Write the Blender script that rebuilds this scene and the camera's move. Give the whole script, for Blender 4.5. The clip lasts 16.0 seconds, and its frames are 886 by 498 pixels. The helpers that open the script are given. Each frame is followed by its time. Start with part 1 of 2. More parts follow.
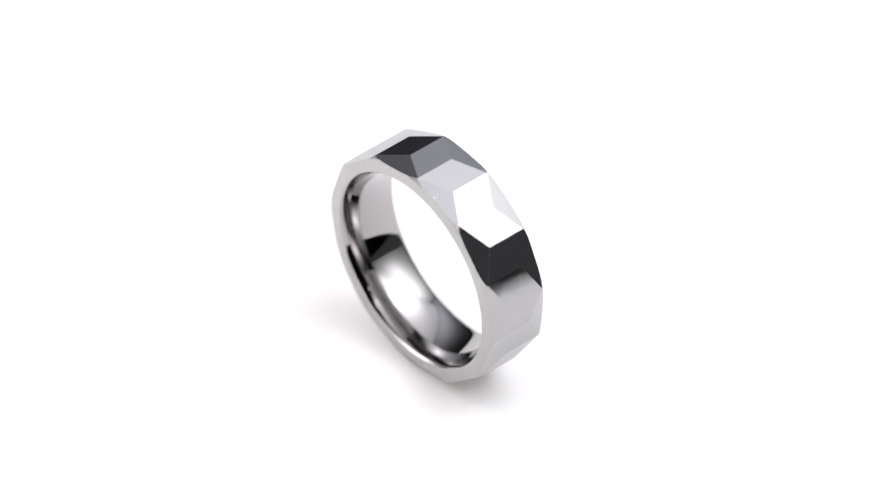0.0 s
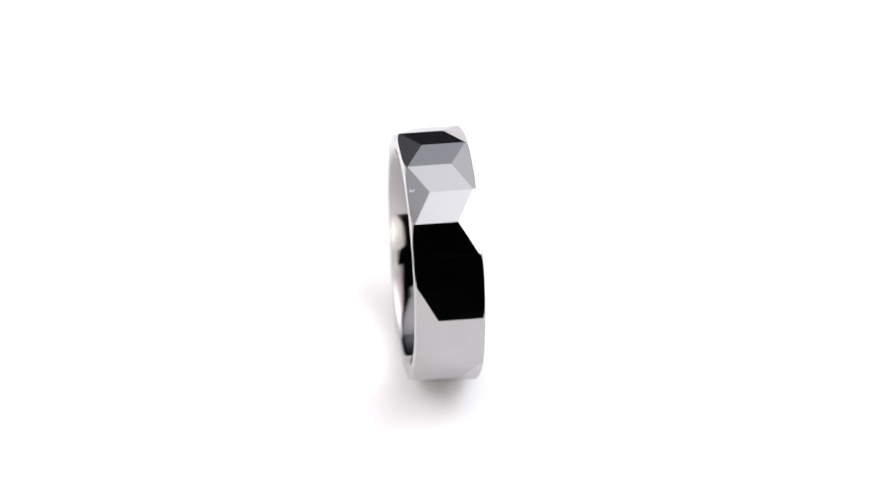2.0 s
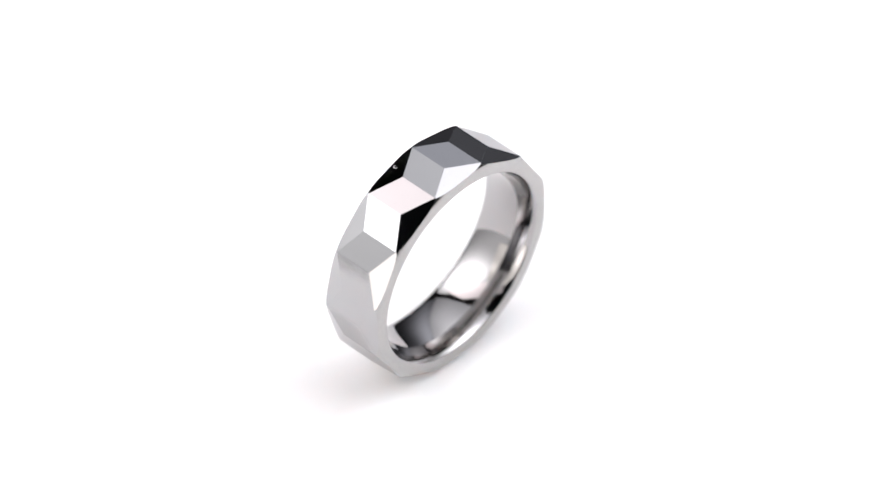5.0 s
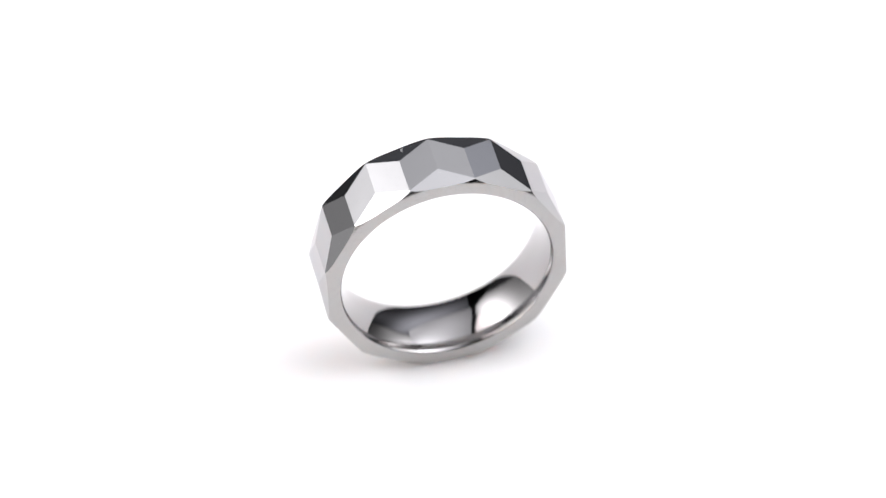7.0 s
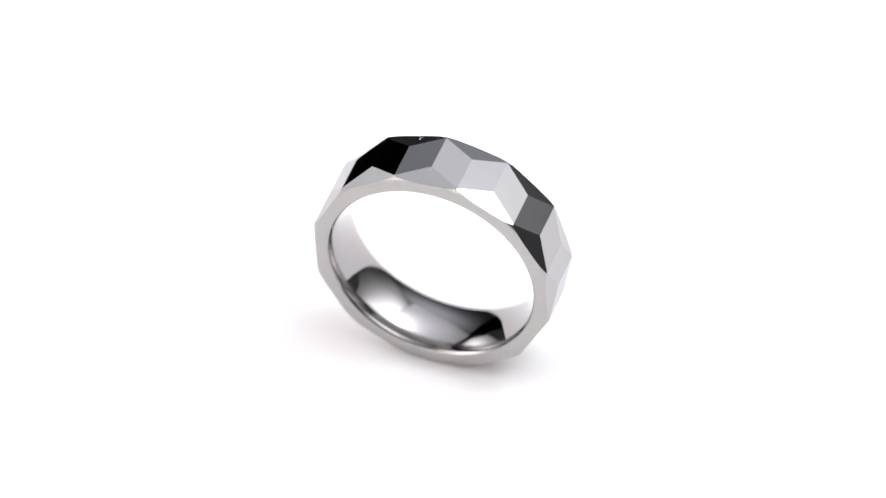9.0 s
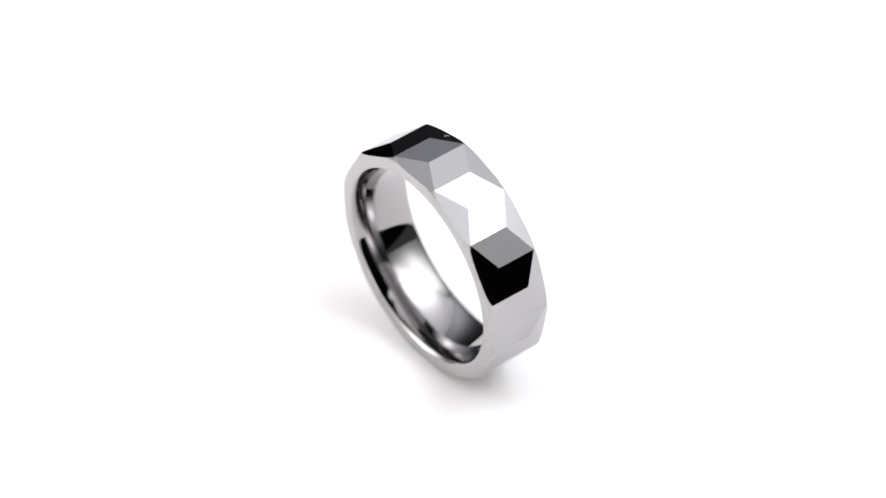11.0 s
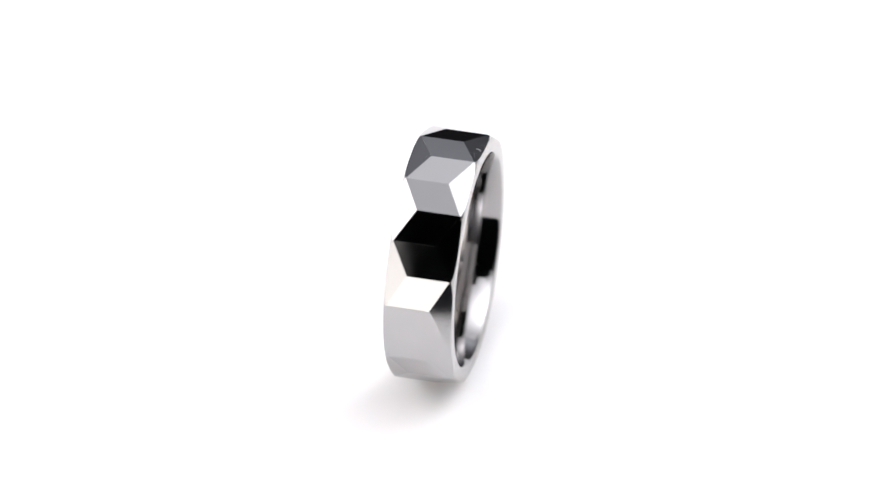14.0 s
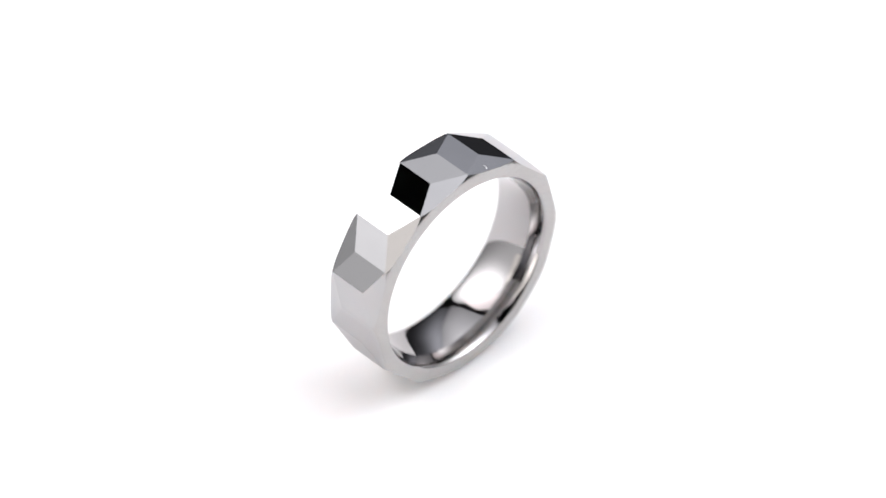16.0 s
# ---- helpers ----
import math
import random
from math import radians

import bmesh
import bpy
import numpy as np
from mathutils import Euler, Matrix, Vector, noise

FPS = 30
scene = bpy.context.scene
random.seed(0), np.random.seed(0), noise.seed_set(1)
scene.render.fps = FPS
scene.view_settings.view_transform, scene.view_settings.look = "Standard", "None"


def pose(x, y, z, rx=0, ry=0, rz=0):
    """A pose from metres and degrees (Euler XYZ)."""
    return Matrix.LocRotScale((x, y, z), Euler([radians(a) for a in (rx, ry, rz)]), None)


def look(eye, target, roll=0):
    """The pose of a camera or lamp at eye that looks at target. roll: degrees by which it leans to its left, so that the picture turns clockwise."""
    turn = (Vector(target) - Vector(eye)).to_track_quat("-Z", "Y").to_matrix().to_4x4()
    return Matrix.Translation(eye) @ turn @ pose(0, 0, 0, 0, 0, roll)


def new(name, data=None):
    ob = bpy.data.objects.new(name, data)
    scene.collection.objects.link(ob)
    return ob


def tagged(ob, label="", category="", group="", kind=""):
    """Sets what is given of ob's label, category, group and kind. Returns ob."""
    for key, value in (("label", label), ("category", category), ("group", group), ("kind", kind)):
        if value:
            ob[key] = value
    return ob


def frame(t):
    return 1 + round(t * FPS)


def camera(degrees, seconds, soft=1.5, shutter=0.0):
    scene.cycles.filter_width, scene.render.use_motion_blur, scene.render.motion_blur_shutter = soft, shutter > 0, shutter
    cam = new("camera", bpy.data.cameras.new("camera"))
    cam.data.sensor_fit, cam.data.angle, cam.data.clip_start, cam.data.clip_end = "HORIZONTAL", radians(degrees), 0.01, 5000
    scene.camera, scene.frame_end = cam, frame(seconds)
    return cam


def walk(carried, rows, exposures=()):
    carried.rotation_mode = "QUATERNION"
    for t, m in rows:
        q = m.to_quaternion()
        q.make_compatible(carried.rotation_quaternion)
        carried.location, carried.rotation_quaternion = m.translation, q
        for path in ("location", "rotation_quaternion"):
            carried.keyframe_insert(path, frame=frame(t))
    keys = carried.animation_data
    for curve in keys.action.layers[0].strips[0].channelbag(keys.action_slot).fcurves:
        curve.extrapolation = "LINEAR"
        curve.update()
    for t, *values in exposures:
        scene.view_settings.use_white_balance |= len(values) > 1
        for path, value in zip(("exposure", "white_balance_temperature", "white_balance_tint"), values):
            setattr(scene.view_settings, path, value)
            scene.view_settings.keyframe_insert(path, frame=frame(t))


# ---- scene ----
cam = camera(8.0, 16.0, soft=1.5)
MM = 0.001
LIFT = 11.083 * MM            # ring centre above the turntable's top
ELEV, DIST = radians(43.647), 550.485 * MM
AIM = Vector((0.240 * MM, 0.0, 0.606 * MM + LIFT))
EYE = AIM + Vector((0.0, -math.cos(ELEV), math.sin(ELEV))) * DIST
walk(cam, [(0.0, look(EYE, AIM, 0.03)), (16.0, look(EYE, AIM, 0.03))])

cam.data.dof.use_dof = True
cam.data.dof.focus_distance = DIST - 5 * MM
cam.data.dof.aperture_fstop = 18.0

# the turntable's steady spin: degrees a second, and the moment when the ring faces the camera
SPIN, FACING = 16.664, 7.826

# ---- world and exposure ----
world = bpy.data.worlds.new("dark_studio")
world.use_nodes = True
world.node_tree.nodes["Background"].inputs[0].default_value = (0.01, 0.01, 0.011, 1)
world.node_tree.nodes["Background"].inputs[1].default_value = 0.3
scene.world = world
scene.view_settings.exposure = 0.75


# how far the lamps of the plan are drawn in towards the ring
NEAR, PIVOT = 0.6, Vector((0.0, 0.0, 0.018))


# ---- materials ----
def nodes_of(name):
    mat = bpy.data.materials.new(name)
    mat.use_nodes = True
    nt = mat.node_tree
    return mat, nt, nt.nodes["Principled BSDF"]


def node(nt, kind, **values):
    n = nt.nodes.new(kind)
    for key, value in values.items():
        n.inputs[key].default_value = value
    return n


def metal(name, color, rough, grain_scale, grain, bump, stretch=(1, 1, 1)):
    """Polished hard metal: fine grain in the roughness and a hint of relief."""
    mat, nt, b = nodes_of(name)
    b.inputs["Metallic"].default_value = 1.0
    coord = nt.nodes.new("ShaderNodeTexCoord")
    mp = nt.nodes.new("ShaderNodeMapping")
    mp.inputs["Scale"].default_value = stretch
    nt.links.new(coord.outputs["Object"], mp.inputs["Vector"])
    fine = node(nt, "ShaderNodeTexNoise", Scale=grain_scale, Detail=4.0)
    broad = node(nt, "ShaderNodeTexNoise", Scale=250.0, Detail=2.0)
    nt.links.new(mp.outputs[0], fine.inputs["Vector"])
    nt.links.new(coord.outputs["Object"], broad.inputs["Vector"])
    mix = nt.nodes.new("ShaderNodeMath")
    mix.operation = "MULTIPLY"
    nt.links.new(fine.outputs["Fac"], mix.inputs[0])
    nt.links.new(broad.outputs["Fac"], mix.inputs[1])
    ramp = nt.nodes.new("ShaderNodeMapRange")
    ramp.inputs["From Min"].default_value, ramp.inputs["From Max"].default_value = 0.1, 0.5
    ramp.inputs["To Min"].default_value, ramp.inputs["To Max"].default_value = rough, rough + grain
    nt.links.new(mix.outputs[0], ramp.inputs["Value"])
    nt.links.new(ramp.outputs[0], b.inputs["Roughness"])
    tone = nt.nodes.new("ShaderNodeMix")
    tone.data_type = "RGBA"
    tone.inputs["A"].default_value = (*[c * 0.96 for c in color], 1)
    tone.inputs["B"].default_value = (*[min(1, c * 1.04) for c in color], 1)
    nt.links.new(broad.outputs["Fac"], tone.inputs["Factor"])
    nt.links.new(tone.outputs["Result"], b.inputs["Base Color"])
    bp = node(nt, "ShaderNodeBump", Strength=bump, Distance=0.00002)
    nt.links.new(fine.outputs["Fac"], bp.inputs["Height"])
    nt.links.new(bp.outputs[0], b.inputs["Normal"])
    return mat


def plain(name, color, rough, noise_scale=40.0, spread=0.1, bump=0.0):
    mat, nt, b = nodes_of(name)
    coord = nt.nodes.new("ShaderNodeTexCoord")
    n1 = node(nt, "ShaderNodeTexNoise", Scale=noise_scale, Detail=5.0)
    nt.links.new(coord.outputs["Object"], n1.inputs["Vector"])
    tone = nt.nodes.new("ShaderNodeMix")
    tone.data_type = "RGBA"
    tone.inputs["A"].default_value = (*[c * (1 - spread) for c in color], 1)
    tone.inputs["B"].default_value = (*[min(1, c * (1 + spread)) for c in color], 1)
    nt.links.new(n1.outputs["Fac"], tone.inputs["Factor"])
    nt.links.new(tone.outputs["Result"], b.inputs["Base Color"])
    b.inputs["Roughness"].default_value = rough
    if bump:
        bp = node(nt, "ShaderNodeBump", Strength=bump, Distance=0.0001)
        nt.links.new(n1.outputs["Fac"], bp.inputs["Height"])
        nt.links.new(bp.outputs[0], b.inputs["Normal"])
    return mat


def nearer(p):
    """A point of the lamps' plan, drawn in towards the ring."""
    return PIVOT + (Vector(p) - PIVOT) * NEAR


def diffuser(name, tint, lobes, base=0.0):
    """A glowing cloth: brightest round its lobes, which are fitted to the mirrored tones, fading outwards. lobes:
    (peak, middle, spread), in metres, per axis.
    """
    mat, nt, b = nodes_of(name)
    nt.nodes.remove(b)
    geo = nt.nodes.new("ShaderNodeNewGeometry")
    total = nt.nodes.new("ShaderNodeValue")
    total.outputs[0].default_value = base
    last = total.outputs[0]
    for peak, middle, spread in lobes:
        sub = nt.nodes.new("ShaderNodeVectorMath")
        sub.operation = "SUBTRACT"
        sub.inputs[1].default_value = nearer(middle)
        div = nt.nodes.new("ShaderNodeVectorMath")
        div.operation = "DIVIDE"
        div.inputs[1].default_value = Vector(spread) * NEAR
        dot = nt.nodes.new("ShaderNodeVectorMath")
        dot.operation = "DOT_PRODUCT"
        nt.links.new(geo.outputs["Position"], sub.inputs[0])
        nt.links.new(sub.outputs[0], div.inputs[0])
        nt.links.new(div.outputs[0], dot.inputs[0])
        nt.links.new(div.outputs[0], dot.inputs[1])
        neg = nt.nodes.new("ShaderNodeMath")
        neg.operation = "MULTIPLY"
        neg.inputs[1].default_value = -1.0
        nt.links.new(dot.outputs["Value"], neg.inputs[0])
        ex = nt.nodes.new("ShaderNodeMath")
        ex.operation = "EXPONENT"
        nt.links.new(neg.outputs[0], ex.inputs[0])
        ma = nt.nodes.new("ShaderNodeMath")
        ma.operation = "MULTIPLY_ADD"
        ma.inputs[1].default_value = peak
        nt.links.new(ex.outputs[0], ma.inputs[0])
        nt.links.new(last, ma.inputs[2])
        last = ma.outputs[0]
    em = nt.nodes.new("ShaderNodeEmission")
    em.inputs["Color"].default_value = (*tint, 1)
    nt.links.new(last, em.inputs["Strength"])
    nt.links.new(em.outputs[0], nt.nodes["Material Output"].inputs["Surface"])
    return mat


FACET = metal("polished_tungsten_facet", (0.4175, 0.415, 0.418), 0.015, 9000.0, 0.03, 0.015)


def hand_polish(mat, wave, scratch):
    """Slight unevenness left by polishing, and sparse fine scratches."""
    nt = mat.node_tree
    b = nt.nodes["Principled BSDF"]
    old = b.inputs["Normal"].links[0].from_socket
    coord = nt.nodes.new("ShaderNodeTexCoord")
    swell = node(nt, "ShaderNodeTexNoise", Scale=260.0, Detail=1.0)
    nt.links.new(coord.outputs["Object"], swell.inputs["Vector"])
    bp = node(nt, "ShaderNodeBump", Strength=1.0, Distance=wave)
    nt.links.new(swell.outputs["Fac"], bp.inputs["Height"])
    nt.links.new(old, bp.inputs["Normal"])
    mp = nt.nodes.new("ShaderNodeMapping")
    mp.inputs["Rotation"].default_value = (0.3, 0.5, 0.2)
    mp.inputs["Scale"].default_value = (9000, 500, 9000)
    nt.links.new(coord.outputs["Object"], mp.inputs["Vector"])
    lines = node(nt, "ShaderNodeTexNoise", Scale=1.0, Detail=2.0)
    nt.links.new(mp.outputs[0], lines.inputs["Vector"])
    cut = nt.nodes.new("ShaderNodeMapRange")
    cut.inputs["From Min"].default_value, cut.inputs["From Max"].default_value = 0.66, 0.74
    cut.inputs["To Max"].default_value = 1.0
    nt.links.new(lines.outputs["Fac"], cut.inputs["Value"])
    bs = node(nt, "ShaderNodeBump", Strength=scratch, Distance=0.000004)
    bs.invert = True
    nt.links.new(cut.outputs[0], bs.inputs["Height"])
    nt.links.new(bp.outputs[0], bs.inputs["Normal"])
    nt.links.new(bs.outputs[0], b.inputs["Normal"])


hand_polish(FACET, 0.00001, 0.05)
FACET.node_tree.nodes["Principled BSDF"].inputs["Specular Tint"].default_value = (0.88, 0.88, 0.89, 1)
EDGE = metal("worn_tungsten_edge", (0.40, 0.398, 0.395), 0.2, 6000.0, 0.1, 0.05)
RIM = metal("satin_tungsten_rim", (0.415, 0.408, 0.398), 0.14, 5000.0, 0.16, 0.25)
INSIDE = metal("polished_tungsten_inside", (0.374, 0.364, 0.363), 0.045, 7000.0, 0.035, 0.02, (1, 6, 1))


def machining(mat, depth):
    """Fine slanting strokes across the turned side, left by the grinding wheel."""
    nt = mat.node_tree
    b = nt.nodes["Principled BSDF"]
    old = b.inputs["Normal"].links[0].from_socket
    coord = nt.nodes.new("ShaderNodeTexCoord")
    sep = nt.nodes.new("ShaderNodeSeparateXYZ")
    nt.links.new(coord.outputs["Object"], sep.inputs[0])
    up = nt.nodes.new("ShaderNodeMath")
    up.operation = "SUBTRACT"
    up.inputs[1].default_value = LIFT
    nt.links.new(sep.outputs["Z"], up.inputs[0])
    ang = nt.nodes.new("ShaderNodeMath")
    ang.operation = "ARCTAN2"
    nt.links.new(sep.outputs["X"], ang.inputs[0])
    nt.links.new(up.outputs[0], ang.inputs[1])
    both = nt.nodes.new("ShaderNodeCombineXYZ")
    flat = nt.nodes.new("ShaderNodeCombineXYZ")
    nt.links.new(sep.outputs["X"], flat.inputs["X"])
    nt.links.new(up.outputs[0], flat.inputs["Z"])
    far = nt.nodes.new("ShaderNodeVectorMath")
    far.operation = "LENGTH"
    nt.links.new(flat.outputs[0], far.inputs[0])
    slant = nt.nodes.new("ShaderNodeMath")
    slant.operation = "MULTIPLY_ADD"
    slant.inputs[1].default_value = 90.0
    nt.links.new(far.outputs["Value"], slant.inputs[0])
    nt.links.new(ang.outputs[0], slant.inputs[2])
    nt.links.new(slant.outputs[0], both.inputs["X"])
    nt.links.new(sep.outputs["Y"], both.inputs["Y"])
    strokes = node(nt, "ShaderNodeTexNoise", Scale=60.0, Detail=4.0)
    nt.links.new(both.outputs[0], strokes.inputs["Vector"])
    bp = node(nt, "ShaderNodeBump", Strength=0.6, Distance=depth)
    nt.links.new(strokes.outputs["Fac"], bp.inputs["Height"])
    nt.links.new(old, bp.inputs["Normal"])
    nt.links.new(bp.outputs[0], b.inputs["Normal"])
    # the strokes also vary the base colour a little
    tint = b.inputs["Base Color"].links[0].from_socket
    worn = nt.nodes.new("ShaderNodeMapRange")
    worn.inputs["From Min"].default_value, worn.inputs["From Max"].default_value = 0.3, 0.7
    worn.inputs["To Min"].default_value, worn.inputs["To Max"].default_value = 0.94, 1.03
    nt.links.new(strokes.outputs["Fac"], worn.inputs["Value"])
    mul = nt.nodes.new("ShaderNodeVectorMath")
    mul.operation = "SCALE"
    nt.links.new(tint, mul.inputs[0])
    nt.links.new(worn.outputs[0], mul.inputs["Scale"])
    nt.links.new(mul.outputs[0], b.inputs["Base Color"])


machining(RIM, 0.00005)
NICK = metal("chipped_tungsten", (0.75, 0.75, 0.75), 0.3, 6000.0, 0.2, 0.3)
SCRATCH = metal("ground_scratch", (0.42, 0.42, 0.43), 0.22, 6000.0, 0.1, 0.1)
WHITE = plain("white_acrylic", (0.892, 0.879, 0.871), 0.45, 60.0, 0.01)
ACRYLIC = WHITE.node_tree.nodes["Principled BSDF"].inputs
ACRYLIC["Subsurface Weight"].default_value = 0.6
ACRYLIC["Subsurface Radius"].default_value = (1.0, 0.92, 0.88)
ACRYLIC["Subsurface Scale"].default_value = 0.004
BLACK_FRAME = plain("black_frame_plastic", (0.015, 0.015, 0.016), 0.6)
BLACK_CLOTH = plain("black_studio_cloth", (0.13, 0.137, 0.148), 0.95, 30.0, 0.3)


# ---- mesh helpers ----
def mesh_of(name, verts, faces, material, smooth=False):
    me = bpy.data.meshes.new(name)
    me.from_pydata([tuple(v) for v in verts], [], [tuple(f) for f in faces])
    me.materials.append(material)
    me.validate()
    bm = bmesh.new()
    bm.from_mesh(me)
    bmesh.ops.recalc_face_normals(bm, faces=bm.faces)
    bm.to_mesh(me)
    bm.free()
    if smooth:
        for f in me.polygons:
            f.use_smooth = True
    return me


def part_of(name, me, parent, label=""):
    ob = new(name, me)
    ob.parent = parent
    return tagged(ob, label)


def lathe(profile, n, axis="y", closed=True):
    """Turns (radius, height) pairs about an axis."""
    verts, faces = [], []
    m = len(profile)
    for i in range(n):
        a = 2 * math.pi * i / n
        for r, h in profile:
            verts.append((r * math.sin(a), h, r * math.cos(a)) if axis == "y" else (r * math.cos(a), r * math.sin(a), h))
    for i in range(n):
        j = (i + 1) % n
        for k in range(m if closed else m - 1):
            l = (k + 1) % m
            faces.append((i * m + k, j * m + k, j * m + l, i * m + l))
    return verts, faces


def box(x0, x1, y0, y1, z0, z1):
    v = [(x, y, z) for x in (x0, x1) for y in (y0, y1) for z in (z0, z1)]
    return v, [(0, 1, 3, 2), (4, 6, 7, 5), (0, 4, 5, 1), (2, 3, 7, 6), (0, 2, 6, 4), (1, 5, 7, 3)]


# ---- the studio: dark room, table, turntable ----
def room():
    s, h, t = 1.6, 1.9, 0.1
    z0 = -0.8
    walls = [("wall_north", (-s, s, s, s + t, z0, h)), ("wall_south", (-s, s, -s - t, -s, z0, h)),
             ("wall_east", (s, s + t, -s, s, z0, h)), ("wall_west", (-s - t, -s, -s, s, z0, h)),
             ("floor", (-s - t, s + t, -s - t, s + t, z0 - t, z0)), ("ceiling", (-s - t, s + t, -s - t, s + t, h, h + t))]
    for name, b in walls:
        tagged(new(name, mesh_of(name, *box(*b), BLACK_CLOTH)), "matt black cloth-lined studio surface in the dark", "studio " + name.split("_")[0], "", "structure")


room()
TOP = 0.092     # turntable radius


def turntable():
    thing = tagged(new("turntable"), "round glossy white acrylic turntable on a black table", "turntable")
    thing.location = (0, 0, -0.08)
    z = 0.08
    prof = [(0.0, z), (TOP - 0.0012, z), (TOP - 0.0004, z - 0.0004), (TOP, z - 0.0012), (TOP, z - 0.006), (TOP - 0.001, z - 0.007), (0.0, z - 0.007)]
    part_of("disc", mesh_of("disc", *lathe(prof, 160, "z", False), WHITE, False), thing, "glossy white acrylic disc")
    prof = [(0.0, z - 0.007), (0.07, z - 0.007), (0.074, z - 0.02), (0.074, z - 0.08), (0.0, z - 0.08)]
    part_of("base", mesh_of("base", *lathe(prof, 96, "z", False), BLACK_FRAME, False), thing, "black plastic motor base")
    return thing


table_disc = turntable()


def table():
    thing = tagged(new("table"), "black cloth-covered studio table under the turntable", "table")
    thing.location = (0, 0, -0.8)
    part_of("tabletop", mesh_of("tabletop", *box(-0.75, 0.75, -0.75, 0.75, 0.69, 0.72), BLACK_CLOTH), thing)
    for sx in (-1, 1):
        for sy in (-1, 1):
            part_of("leg", mesh_of("leg", *box(sx * 0.7 - 0.025, sx * 0.7 + 0.025, sy * 0.7 - 0.025, sy * 0.7 + 0.025, 0, 0.69), BLACK_FRAME), thing)


table()


# ---- the softboxes round the turntable, which the metal mirrors ----
def softbox(corners, material, label, back):
    """A flat lamp: glowing cloth in a thin black frame, with a shell behind it. corners: its outline; back: the way it faces away."""
    thing = tagged(new("softbox"), label, "softbox", "studio lamps round the turntable")
    pts = [nearer(c) for c in corners]
    mid = sum(pts, Vector()) / len(pts)
    thing.location = mid
    out = Vector(back).normalized()
    n = len(pts)
    loc = [q - mid for q in pts]
    part_of("diffuser", mesh_of("diffuser", loc, [tuple(range(n))], material), thing, "glowing white diffuser cloth")
    rear = [q * 0.97 + out * 0.06 for q in loc]
    lip = [q + out * 0.002 for q in loc]
    verts = lip + rear
    faces = [(i, (i + 1) % n, n + (i + 1) % n, n + i) for i in range(n)] + [tuple(range(n, 2 * n))]
    part_of("shell", mesh_of("shell", verts, faces, BLACK_FRAME), thing, "black fabric shell")
    return thing


H, BACK, SIDE = 0.5, 0.6, 0.5
COOL = (0.985, 0.985, 1.04)
over = softbox([(-0.10, -0.10, H), (-0.10, 0.0, H), (-0.13, 0.006, H), (-0.192, 0.125, H), (-0.24, 0.225, H), (-0.31, 0.36, H), (-0.41, 0.6, H), (0.40, 0.6, H), (0.40, -0.42, H), (0.25, -0.42, H), (0.245, -0.325, H), (0.14, -0.28, H), (0.05, -0.26, H), (0.05, -0.17, H)],
        diffuser("overhead_cloth", COOL, [(2.0, (0.31, 0.03, H), (0.245, 0.29, 1.0)), (2.2, (0.30, 0.02, H), (0.14, 0.15, 1.0)), (0.35, (0.15, -0.21, H), (0.06, 0.07, 1.0)), (0.5, (0.35, -0.24, H), (0.09, 0.08, 1.0)), (0.38, (-0.01, 0.34, H), (0.26, 0.28, 1.0)), (0.35, (0.37, 0.58, H), (0.20, 0.14, 1.0))], 0.275),
        "large overhead softbox with a notch for the camera", (0, 0, 1))


def dim_patch(corners, glow):
    """Adds an unseen patch of dim glow at the cloth's edge, to set mirrored greys."""
    loc = [nearer(c) - over.location for c in corners]
    part_of("dim_patch", mesh_of("dim_patch", loc, [(0, 1, 2, 3)], diffuser("dim_patch_glow", COOL, [], glow)), over, "added dim glowing patch at the cloth's edge")


dim_patch(((-0.10, -0.10, H), (-0.10, 0.0, H), (-0.122, 0.0, H), (-0.12, -0.10, H)), 0.15)
dim_patch(((0.15, -0.25, H - 0.002), (0.15, -0.29, H - 0.002), (0.25, -0.335, H - 0.002), (0.25, -0.262, H - 0.002)), 0.66)
softbox([(-0.17, BACK, -0.075), (0.5, BACK, -0.075), (0.5, BACK, 0.76), (0.36, BACK, 0.76), (0.36, BACK, 0.5), (-0.38, BACK, 0.5)],
        diffuser("back_cloth", (0.94, 0.96, 1.07), [(0.50, (0.20, BACK, 0.42), (0.42, 1.0, 0.20)), (0.045, (0.33, BACK, 0.03), (0.13, 1.0, 0.12))], 0.008),
        "dim upright softbox behind the turntable", (0, 1, 0))
right = softbox([(SIDE, -0.45, 0.30), (SIDE, 0.06, 0.07), (SIDE, 0.16, -0.02), (SIDE, 0.59, -0.03), (SIDE, 0.59, 0.64), (SIDE, -0.45, 0.64)],
        diffuser("right_cloth", (0.98, 0.98, 1.01), [(3.15, (SIDE, 0.10, 0.635), (1.0, 0.325, 0.33)), (0.14, (SIDE, 0.52, 0.24), (1.0, 0.13, 0.15)), (0.9, (SIDE, -0.28, 0.55), (1.0, 0.12, 0.12)), (0.55, (SIDE, -0.03, 0.31), (1.0, 0.12, 0.09))], 0.03),
        "upright white softbox beside the turntable", (1, 0, 0))
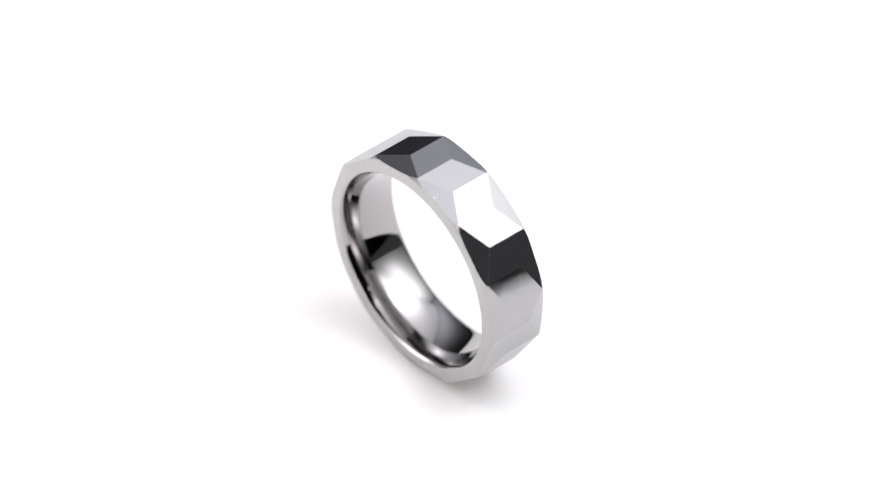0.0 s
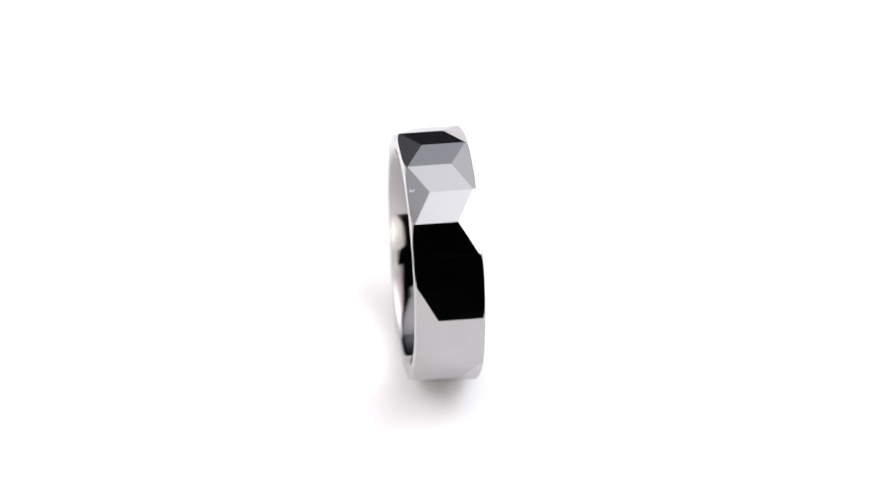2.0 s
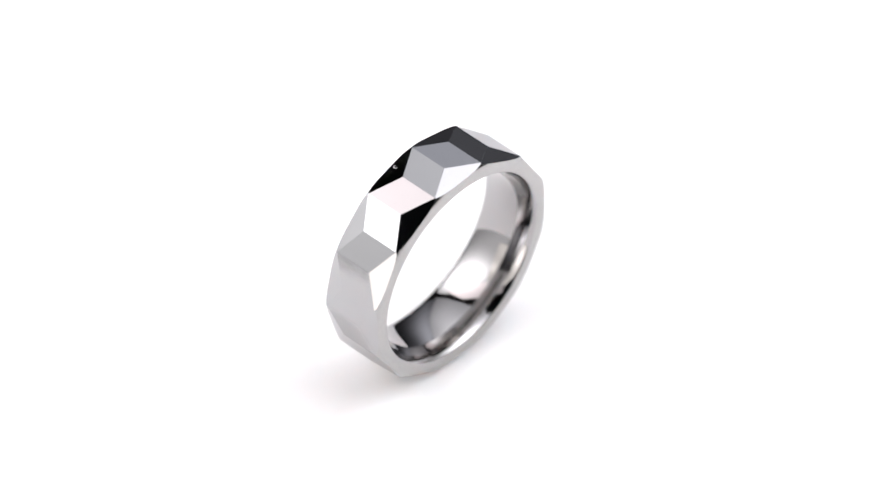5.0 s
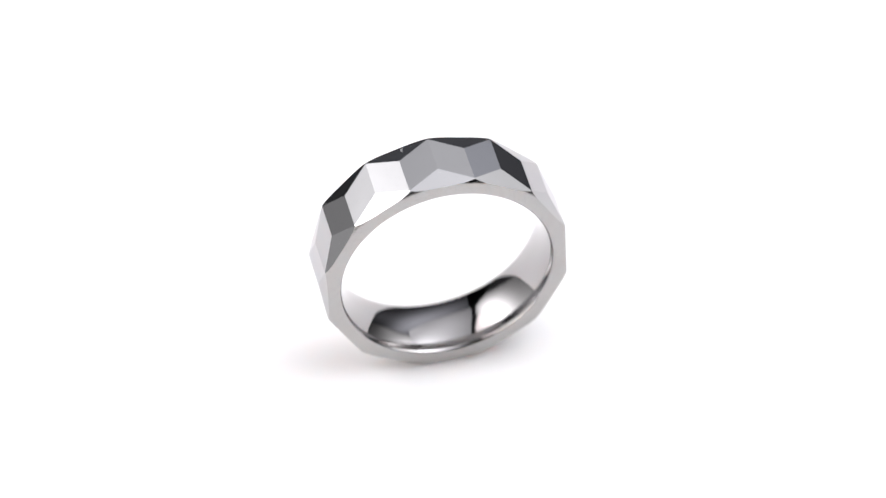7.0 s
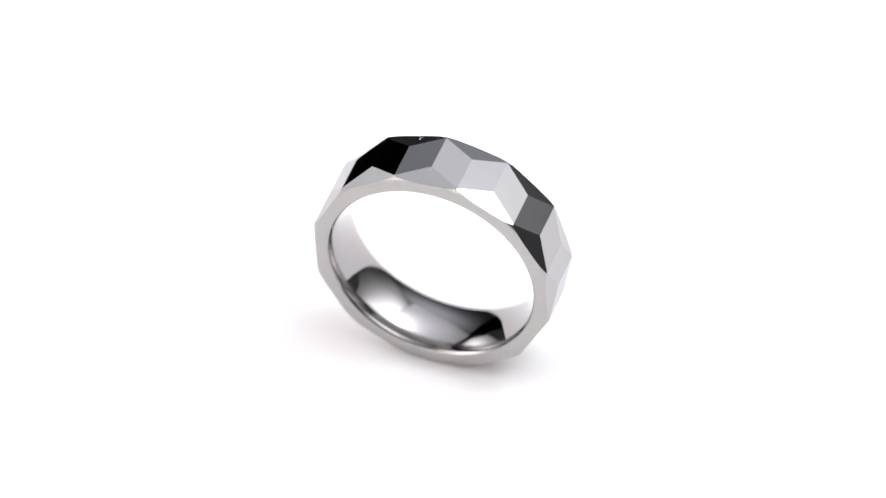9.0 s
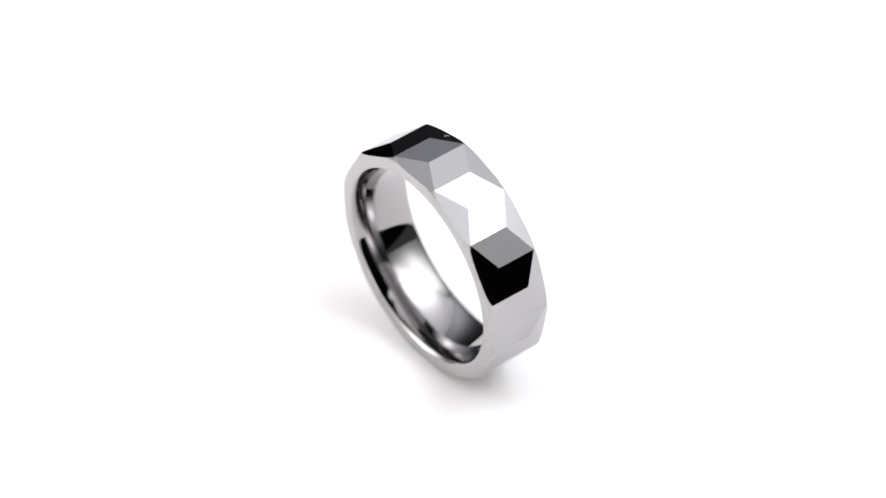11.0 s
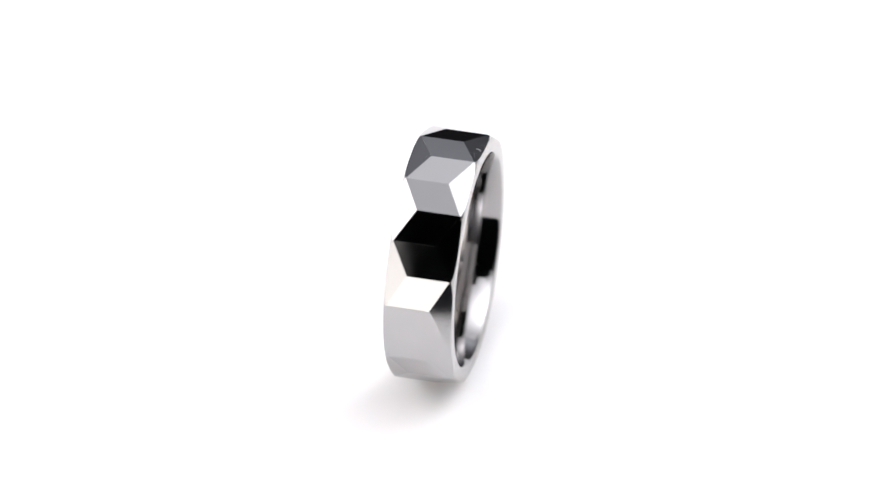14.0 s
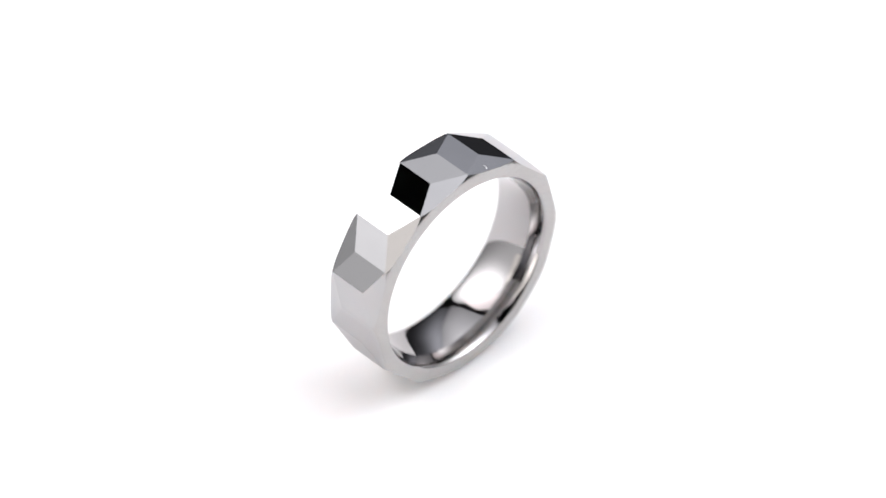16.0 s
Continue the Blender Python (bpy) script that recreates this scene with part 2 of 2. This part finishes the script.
# an unseen, faintly glowing panel, added below it and past its front edge to lift dark reflections
fill_panel = [nearer(c) - right.location for c in ((SIDE, -0.62, 0.64), (SIDE, -0.62, 0.41), (SIDE, -0.45, 0.265), (SIDE, -0.20, 0.10), (SIDE, 0.02, -0.05), (SIDE, 0.16, -0.06), (SIDE, 0.59, -0.065), (SIDE, 0.59, -0.032), (SIDE, 0.16, -0.022), (SIDE, 0.06, 0.068), (SIDE, -0.452, 0.298), (SIDE, -0.452, 0.64))]
part_of("fill_panel", mesh_of("fill_panel", fill_panel, [tuple(range(len(fill_panel)))], diffuser("right_fill_glow", (0.96, 0.98, 1.05), [], 0.045)), right, "added dim glowing fill panel")
left = softbox([(-SIDE, -0.44, -0.12), (-SIDE, 0.36, -0.115), (-SIDE, 0.46, 0.08), (-SIDE, 0.63, 0.23), (-SIDE, 0.63, 0.53), (-SIDE, 0.45, 0.735), (-SIDE, -0.44, 0.72)],
        diffuser("left_cloth", (0.995, 0.985, 1.01), [(3.8, (-SIDE, 0.15, 0.45), (1.0, 0.33, 0.22)), (0.42, (-SIDE, -0.25, 0.0), (1.0, 0.38, 0.25))], 0.14),
        "upright bright softbox beside the turntable", (-1, 0, 0))
# added faint glow past the left lamp's lower rear corner, so facets mirror less black
left_fill = [nearer(c) - left.location for c in ((-SIDE, 0.362, -0.12), (-SIDE, 0.70, -0.12), (-SIDE, 0.70, 0.21), (-SIDE, 0.632, 0.226), (-SIDE, 0.462, 0.076))]
part_of("fill_panel", mesh_of("fill_panel", left_fill, [tuple(range(5))], diffuser("left_fill_glow", (0.96, 0.98, 1.05), [], 0.03)), left, "added dim glowing fill panel")
softbox([(-0.20, -0.40, H), (-0.20, -0.08, H), (-0.235, 0.13, H), (-0.315, 0.25, H), (-0.41, 0.38, H), (-0.41, -0.40, H)],
        diffuser("high_cloth", (1.035, 0.945, 0.965), [(2.19, (-0.495, 0.113, H), (0.23, 0.287, 1.0))], 0.55),
        "slanted overhead softbox over the table's edge", (0, 0, 1))
softbox([(-0.40, -0.16, 0.035), (-0.33, -0.217, 0.03), (-0.285, -0.253, -0.07), (-0.19, -0.33, -0.07), (-0.1215, -0.3868, -0.036), (-0.1025, -0.402, -0.002), (-0.085, -0.416, 0.05), (-0.085, -0.416, 0.16), (-0.098, -0.405, 0.24), (-0.17, -0.347, 0.26), (-0.188, -0.332, 0.32), (-0.24, -0.29, 0.42), (-0.40, -0.16, 0.43)],
        diffuser("front_cloth", (1.03, 0.978, 0.943), [(1.3, (-0.215, -0.31, 0.07), (0.115, 0.115, 0.09)), (0.6, (-0.385, -0.175, 0.265), (0.06, 0.06, 0.06)), (0.3, (-0.235, -0.295, 0.40), (0.10, 0.10, 0.08))], 0.80),
        "warm white softbox in front of the turntable", (-1, -0.8, 0))


# ---- the ring (its own space: axis along y, base at the origin; millimetres until scaled) ----
R, TIP, INNER, N = 11.074, 2.672, 1.098, 24
FIRST = radians(-17.392)
STEP = 2 * math.pi / N
BORE = 8.92


def rim_height(r):
    """Half width of the turned side at a radius: flat, rounding off outwards."""
    return 2.99 - (0.20 * ((r - 10.6) / 0.42) ** 2 if r > 10.6 else 0.0)


def line_point(k, y):
    a = FIRST + STEP * k
    return Vector((R * math.sin(a), y, R * math.cos(a)))


def side_curve(k, side, steps=12):
    """Where the slanted facet centred on line k meets the turned side, from its one tip to the other."""
    mid = FIRST + STEP * k
    slope = R * (1 - math.cos(STEP)) / (TIP - INNER)
    pts = []
    for i in range(steps + 1):
        a = (i / steps * 2 - 1) * STEP
        y = 2.8
        for _ in range(60):
            x = R - slope * (y - INNER)
            y += 0.5 * (rim_height(x / math.cos(a)) - y)
        x = R - slope * (y - INNER)
        r = x / math.cos(a)
        pts.append(Vector((r * math.sin(mid + a), side * y, r * math.cos(mid + a))))
    return pts


def ring():
    thing = tagged(new("ring"), "polished silver-grey faceted tungsten ring standing upright on a white turntable", "ring")
    lift = Vector((0, 0, 11.083))
    polys = []          # outline of each facet, as keys into one table of corners
    table_of = {}

    def corner(v):
        key = (round(v.x, 4), round(v.y, 4), round(v.z, 4))
        table_of.setdefault(key, Vector(v))
        return key

    rims = {-1: [], 1: []}
    for k in range(N):
        even = k % 2 == 0
        f0, b0 = (-TIP, INNER) if even else (-INNER, TIP)
        f1, b1 = (-INNER, TIP) if even else (-TIP, INNER)
        polys.append([corner(line_point(k, f0)), corner(line_point(k, b0)), corner(line_point(k + 1, b1)), corner(line_point(k + 1, f1))])
    for k in range(N):
        side = -1 if k % 2 else 1
        curve = side_curve(k, side)
        outline = [line_point(k, side * INNER), line_point(k - 1, side * TIP)] + curve + [line_point(k + 1, side * TIP)]
        keys = []
        for v in outline:
            c = corner(v)
            if c not in keys:
                keys.append(c)
        polys.append(keys)
        rims[side] += [corner(v) for v in curve[:-1]]
    # each facet drawn in by a hair, so that the worn edges between them keep their own width
    hair = 0.0065
    drawn = {}
    for i, keys in enumerate(polys):
        pts = [table_of[c] for c in keys]
        mid = sum(pts, Vector()) / len(pts)
        nrm = Vector()
        for a, b in zip(pts, pts[1:] + pts[:1]):
            nrm += (a - mid).cross(b - mid)
        if nrm.dot(Vector((mid.x, 0, mid.z))) < 0:
            keys.reverse()
            pts.reverse()
            nrm = -nrm
        nrm.normalize()
        m = len(pts)
        for j in range(m):
            e0 = (pts[j] - pts[j - 1]).normalized()
            e1 = (pts[(j + 1) % m] - pts[j]).normalized()
            n0, n1 = nrm.cross(e0), nrm.cross(e1)
            drawn[i, keys[j]] = pts[j] + (n0 + n1) * (hair / max(0.25, 1 + n0.dot(n1)))
    band_v, band_f, index = [], [], {}

    def put(tag, v):
        if tag not in index:
            index[tag] = len(band_v)
            band_v.append((v + lift) * MM)
        return index[tag]

    owner = {}
    for i, keys in enumerate(polys):
        for a, b in zip(keys, keys[1:] + keys[:1]):
            owner[a, b] = i
    around = {}
    for i, keys in enumerate(polys):
        for c in keys:
            around.setdefault(c, []).append(i)
    for (a, b), i in owner.items():
        j = owner.get((b, a))
        if j is None:       # towards the turned side
            band_f.append((put((i, a), drawn[i, a]), put((i, b), drawn[i, b]), put(("rim", b), table_of[b]), put(("rim", a), table_of[a])))
        elif i < j:
            band_f.append((put((i, a), drawn[i, a]), put((i, b), drawn[i, b]), put((j, b), drawn[j, b]), put((j, a), drawn[j, a])))
    for c, faces in around.items():
        ids = [(i, c) for i in faces]
        pts = [drawn[i] for i in ids]
        tags = list(ids)
        if ("rim", c) in index:
            tags.append(("rim", c))
            pts.append(table_of[c])
        if len(tags) < 3:
            continue
        mid = table_of[c]
        out = Vector((mid.x, 0, mid.z)).normalized()
        ux = Vector((0, 1, 0))
        uy = out.cross(ux)
        cen = sum(pts, Vector()) / len(pts)
        order = sorted(range(len(tags)), key=lambda q: math.atan2((pts[q] - cen).dot(uy), (pts[q] - cen).dot(ux)))
        band_f.append([put(tags[q], pts[q]) for q in order])
    band = part_of("outer_band", mesh_of("outer_band", band_v, band_f, EDGE), thing, "thin worn edges between the mirror-cut facets")
    for i, keys in enumerate(polys):
        top = [(drawn[i, c] + lift) * MM for c in keys]
        low = []
        for c in keys:
            v = drawn[i, c]
            q = Vector((v.x * 0.96, v.y * 0.97, v.z * 0.96))
            low.append((q + lift) * MM)
        m = len(top)
        faces = [tuple(range(m)), tuple(range(2 * m - 1, m - 1, -1))] + [(j, m + j, m + (j + 1) % m, (j + 1) % m) for j in range(m)]
        part_of("facet", mesh_of("facet", top + low, faces, FACET), band)
    # two small chips in the polish: a hooked one and a speck
    for name, k, side, off, y, size, sweep in (("chip", 0, 1, 2.8, 2.53, 0.19, 4.4), ("chip", 1, -1, 3.95, -1.50, 0.022, 5.2)):
        mid = FIRST + STEP * k
        slope = R * (1 - math.cos(STEP)) / (TIP - INNER)
        nrm = Vector((math.sin(mid), side * slope, math.cos(mid))).normalized()
        depth = (R - slope * (abs(y) - INNER))
        centre = Vector((depth * math.sin(mid), y, depth * math.cos(mid))) + Vector((math.cos(mid), 0, -math.sin(mid))) * depth * math.tan(radians(off if k == 0 else off - 3.9))
        u = Vector((math.cos(mid), 0, -math.sin(mid)))
        w = nrm.cross(u)
        verts, faces = [], []
        turns, sides = 14, 5
        for i in range(turns):
            a = 0.6 + sweep * i / (turns - 1)
            thick = 0.031 * size / 0.17 * (0.35 + math.sin(math.pi * (i + 0.5) / turns))
            ring_mid = centre + (u * math.cos(a) * 0.7 + w * math.sin(a)) * size
            out = (u * math.cos(a) + w * math.sin(a)).normalized()
            for j in range(sides):
                c = 2 * math.pi * j / sides
                verts.append((ring_mid + out * math.cos(c) * thick + nrm * math.sin(c) * thick * 0.5 + lift) * MM)
        for i in range(turns - 1):
            for j in range(sides):
                faces.append((i * sides + j, i * sides + (j + 1) % sides, (i + 1) * sides + (j + 1) % sides, (i + 1) * sides + j))
        faces += [tuple(range(sides)), tuple(range((turns - 1) * sides, turns * sides))]
        part_of(name, mesh_of(name, verts, faces, NICK), band, "tiny bright chip in a facet")
        if k == 0:
            # short broken scratches of the grinding wheel, in bowed rows across the same facet
            rnd = random.Random(4)
            verts, faces = [], []
            for row, first, count in ((-1.15, -0.16, 4), (-0.62, -0.08, 3), (0.80, -0.50, 6), (1.22, -0.52, 5), (1.60, -0.44, 4)):
                for i in range(count):
                    mid_w = first + 0.155 * i + rnd.uniform(-0.02, 0.02)
                    long, wide = rnd.uniform(0.035, 0.055), rnd.uniform(0.006, 0.010)
                    spot = centre + w * mid_w + u * (row - 0.15 * mid_w - 0.25 * mid_w ** 2)
                    b = len(verts)
                    for e, f, g in ((-1, 0, 0), (0, -1, 0), (1, 0, 0), (0, 1, 0), (0, 0, 1)):
                        verts.append((spot + w * long * e + u * wide * f + nrm * (0.0015 + 0.004 * g) + lift) * MM)
                    faces += [(b, b + 1, b + 4), (b + 1, b + 2, b + 4), (b + 2, b + 3, b + 4), (b + 3, b, b + 4), (b + 3, b + 2, b + 1, b)]
            part_of("scratches", mesh_of("scratches", verts, faces, SCRATCH), band, "faint broken grinding scratches in a facet")
    # turned sides: from the facets' curved feet inwards to the bore
    for side in (-1, 1):
        keys = rims[side]
        feet = [table_of[c] for c in dict.fromkeys(keys)]
        feet.sort(key=lambda v: math.atan2(v.x, v.z))
        rows = []
        for f in feet:
            r0 = math.hypot(f.x, f.z)
            sx, sz = f.x / r0, f.z / r0
            row = []
            for s in (0.0, 0.12, 0.25, 0.4, 0.6, 0.8, 1.0):
                r = r0 + (9.55 - r0) * s
                row.append((r, rim_height(r)))
            rows.append([(Vector((r * sx, side * y, r * sz)) + lift) * MM for r, y in row])
        m = len(rows[0])
        verts = [v for row in rows for v in row]
        cnt = len(rows)
        faces = [(i * m + j, ((i + 1) % cnt) * m + j, ((i + 1) % cnt) * m + j + 1, i * m + j + 1) for i in range(cnt) for j in range(m - 1)]
        part_of("rim", mesh_of("rim", verts, faces, RIM, True), thing, "satin turned side edge")
    # bore: comfort-fit, widening towards both sides
    prof = []
    for i in range(61):
        y = -2.47 + 4.94 * i / 60
        prof.append((BORE + 0.35 * abs(y / 2.47) ** 2.1, y))
    # polished shoulders, which carry the bore's curve on out to the turned sides
    fillet = []
    for i in range(16):
        a = i / 16
        r = 9.55 * (1 - a) ** 2 + 9.425 * 2 * a * (1 - a) + 9.27 * a * a
        y = 2.99 * (1 - a * a) + 2.47 * a * a
        fillet.append((r, y))
    prof = [(r, -y) for r, y in fillet] + prof + fillet[::-1]
    verts, faces = lathe(prof, 192, "y", False)
    verts = [(Vector(v) + lift) * MM for v in verts]
    part_of("inner_band", mesh_of("inner_band", verts, faces, INSIDE, True), thing, "mirror-polished rounded inside")
    return thing


ring_thing = ring()


# ---- what moves ----
def motions():
    lean = 1.099
    rows, disc_rows = [], []
    for i in range(33):
        t = i * 0.5
        turn = -SPIN * (t - FACING)
        c, s = math.cos(radians(turn)), math.sin(radians(turn))
        spot = Matrix.Translation((0.015 * MM * c - 0.419 * MM * s, 0.015 * MM * s + 0.419 * MM * c, LIFT))
        rows.append((t, spot @ pose(0, 0, 0, lean, 0, turn) @ Matrix.Translation((0, 0, -LIFT))))
        disc_rows.append((t, pose(0, 0, -0.08, 0, 0, turn)))
    walk(ring_thing, rows)
    walk(table_disc, disc_rows)


motions()
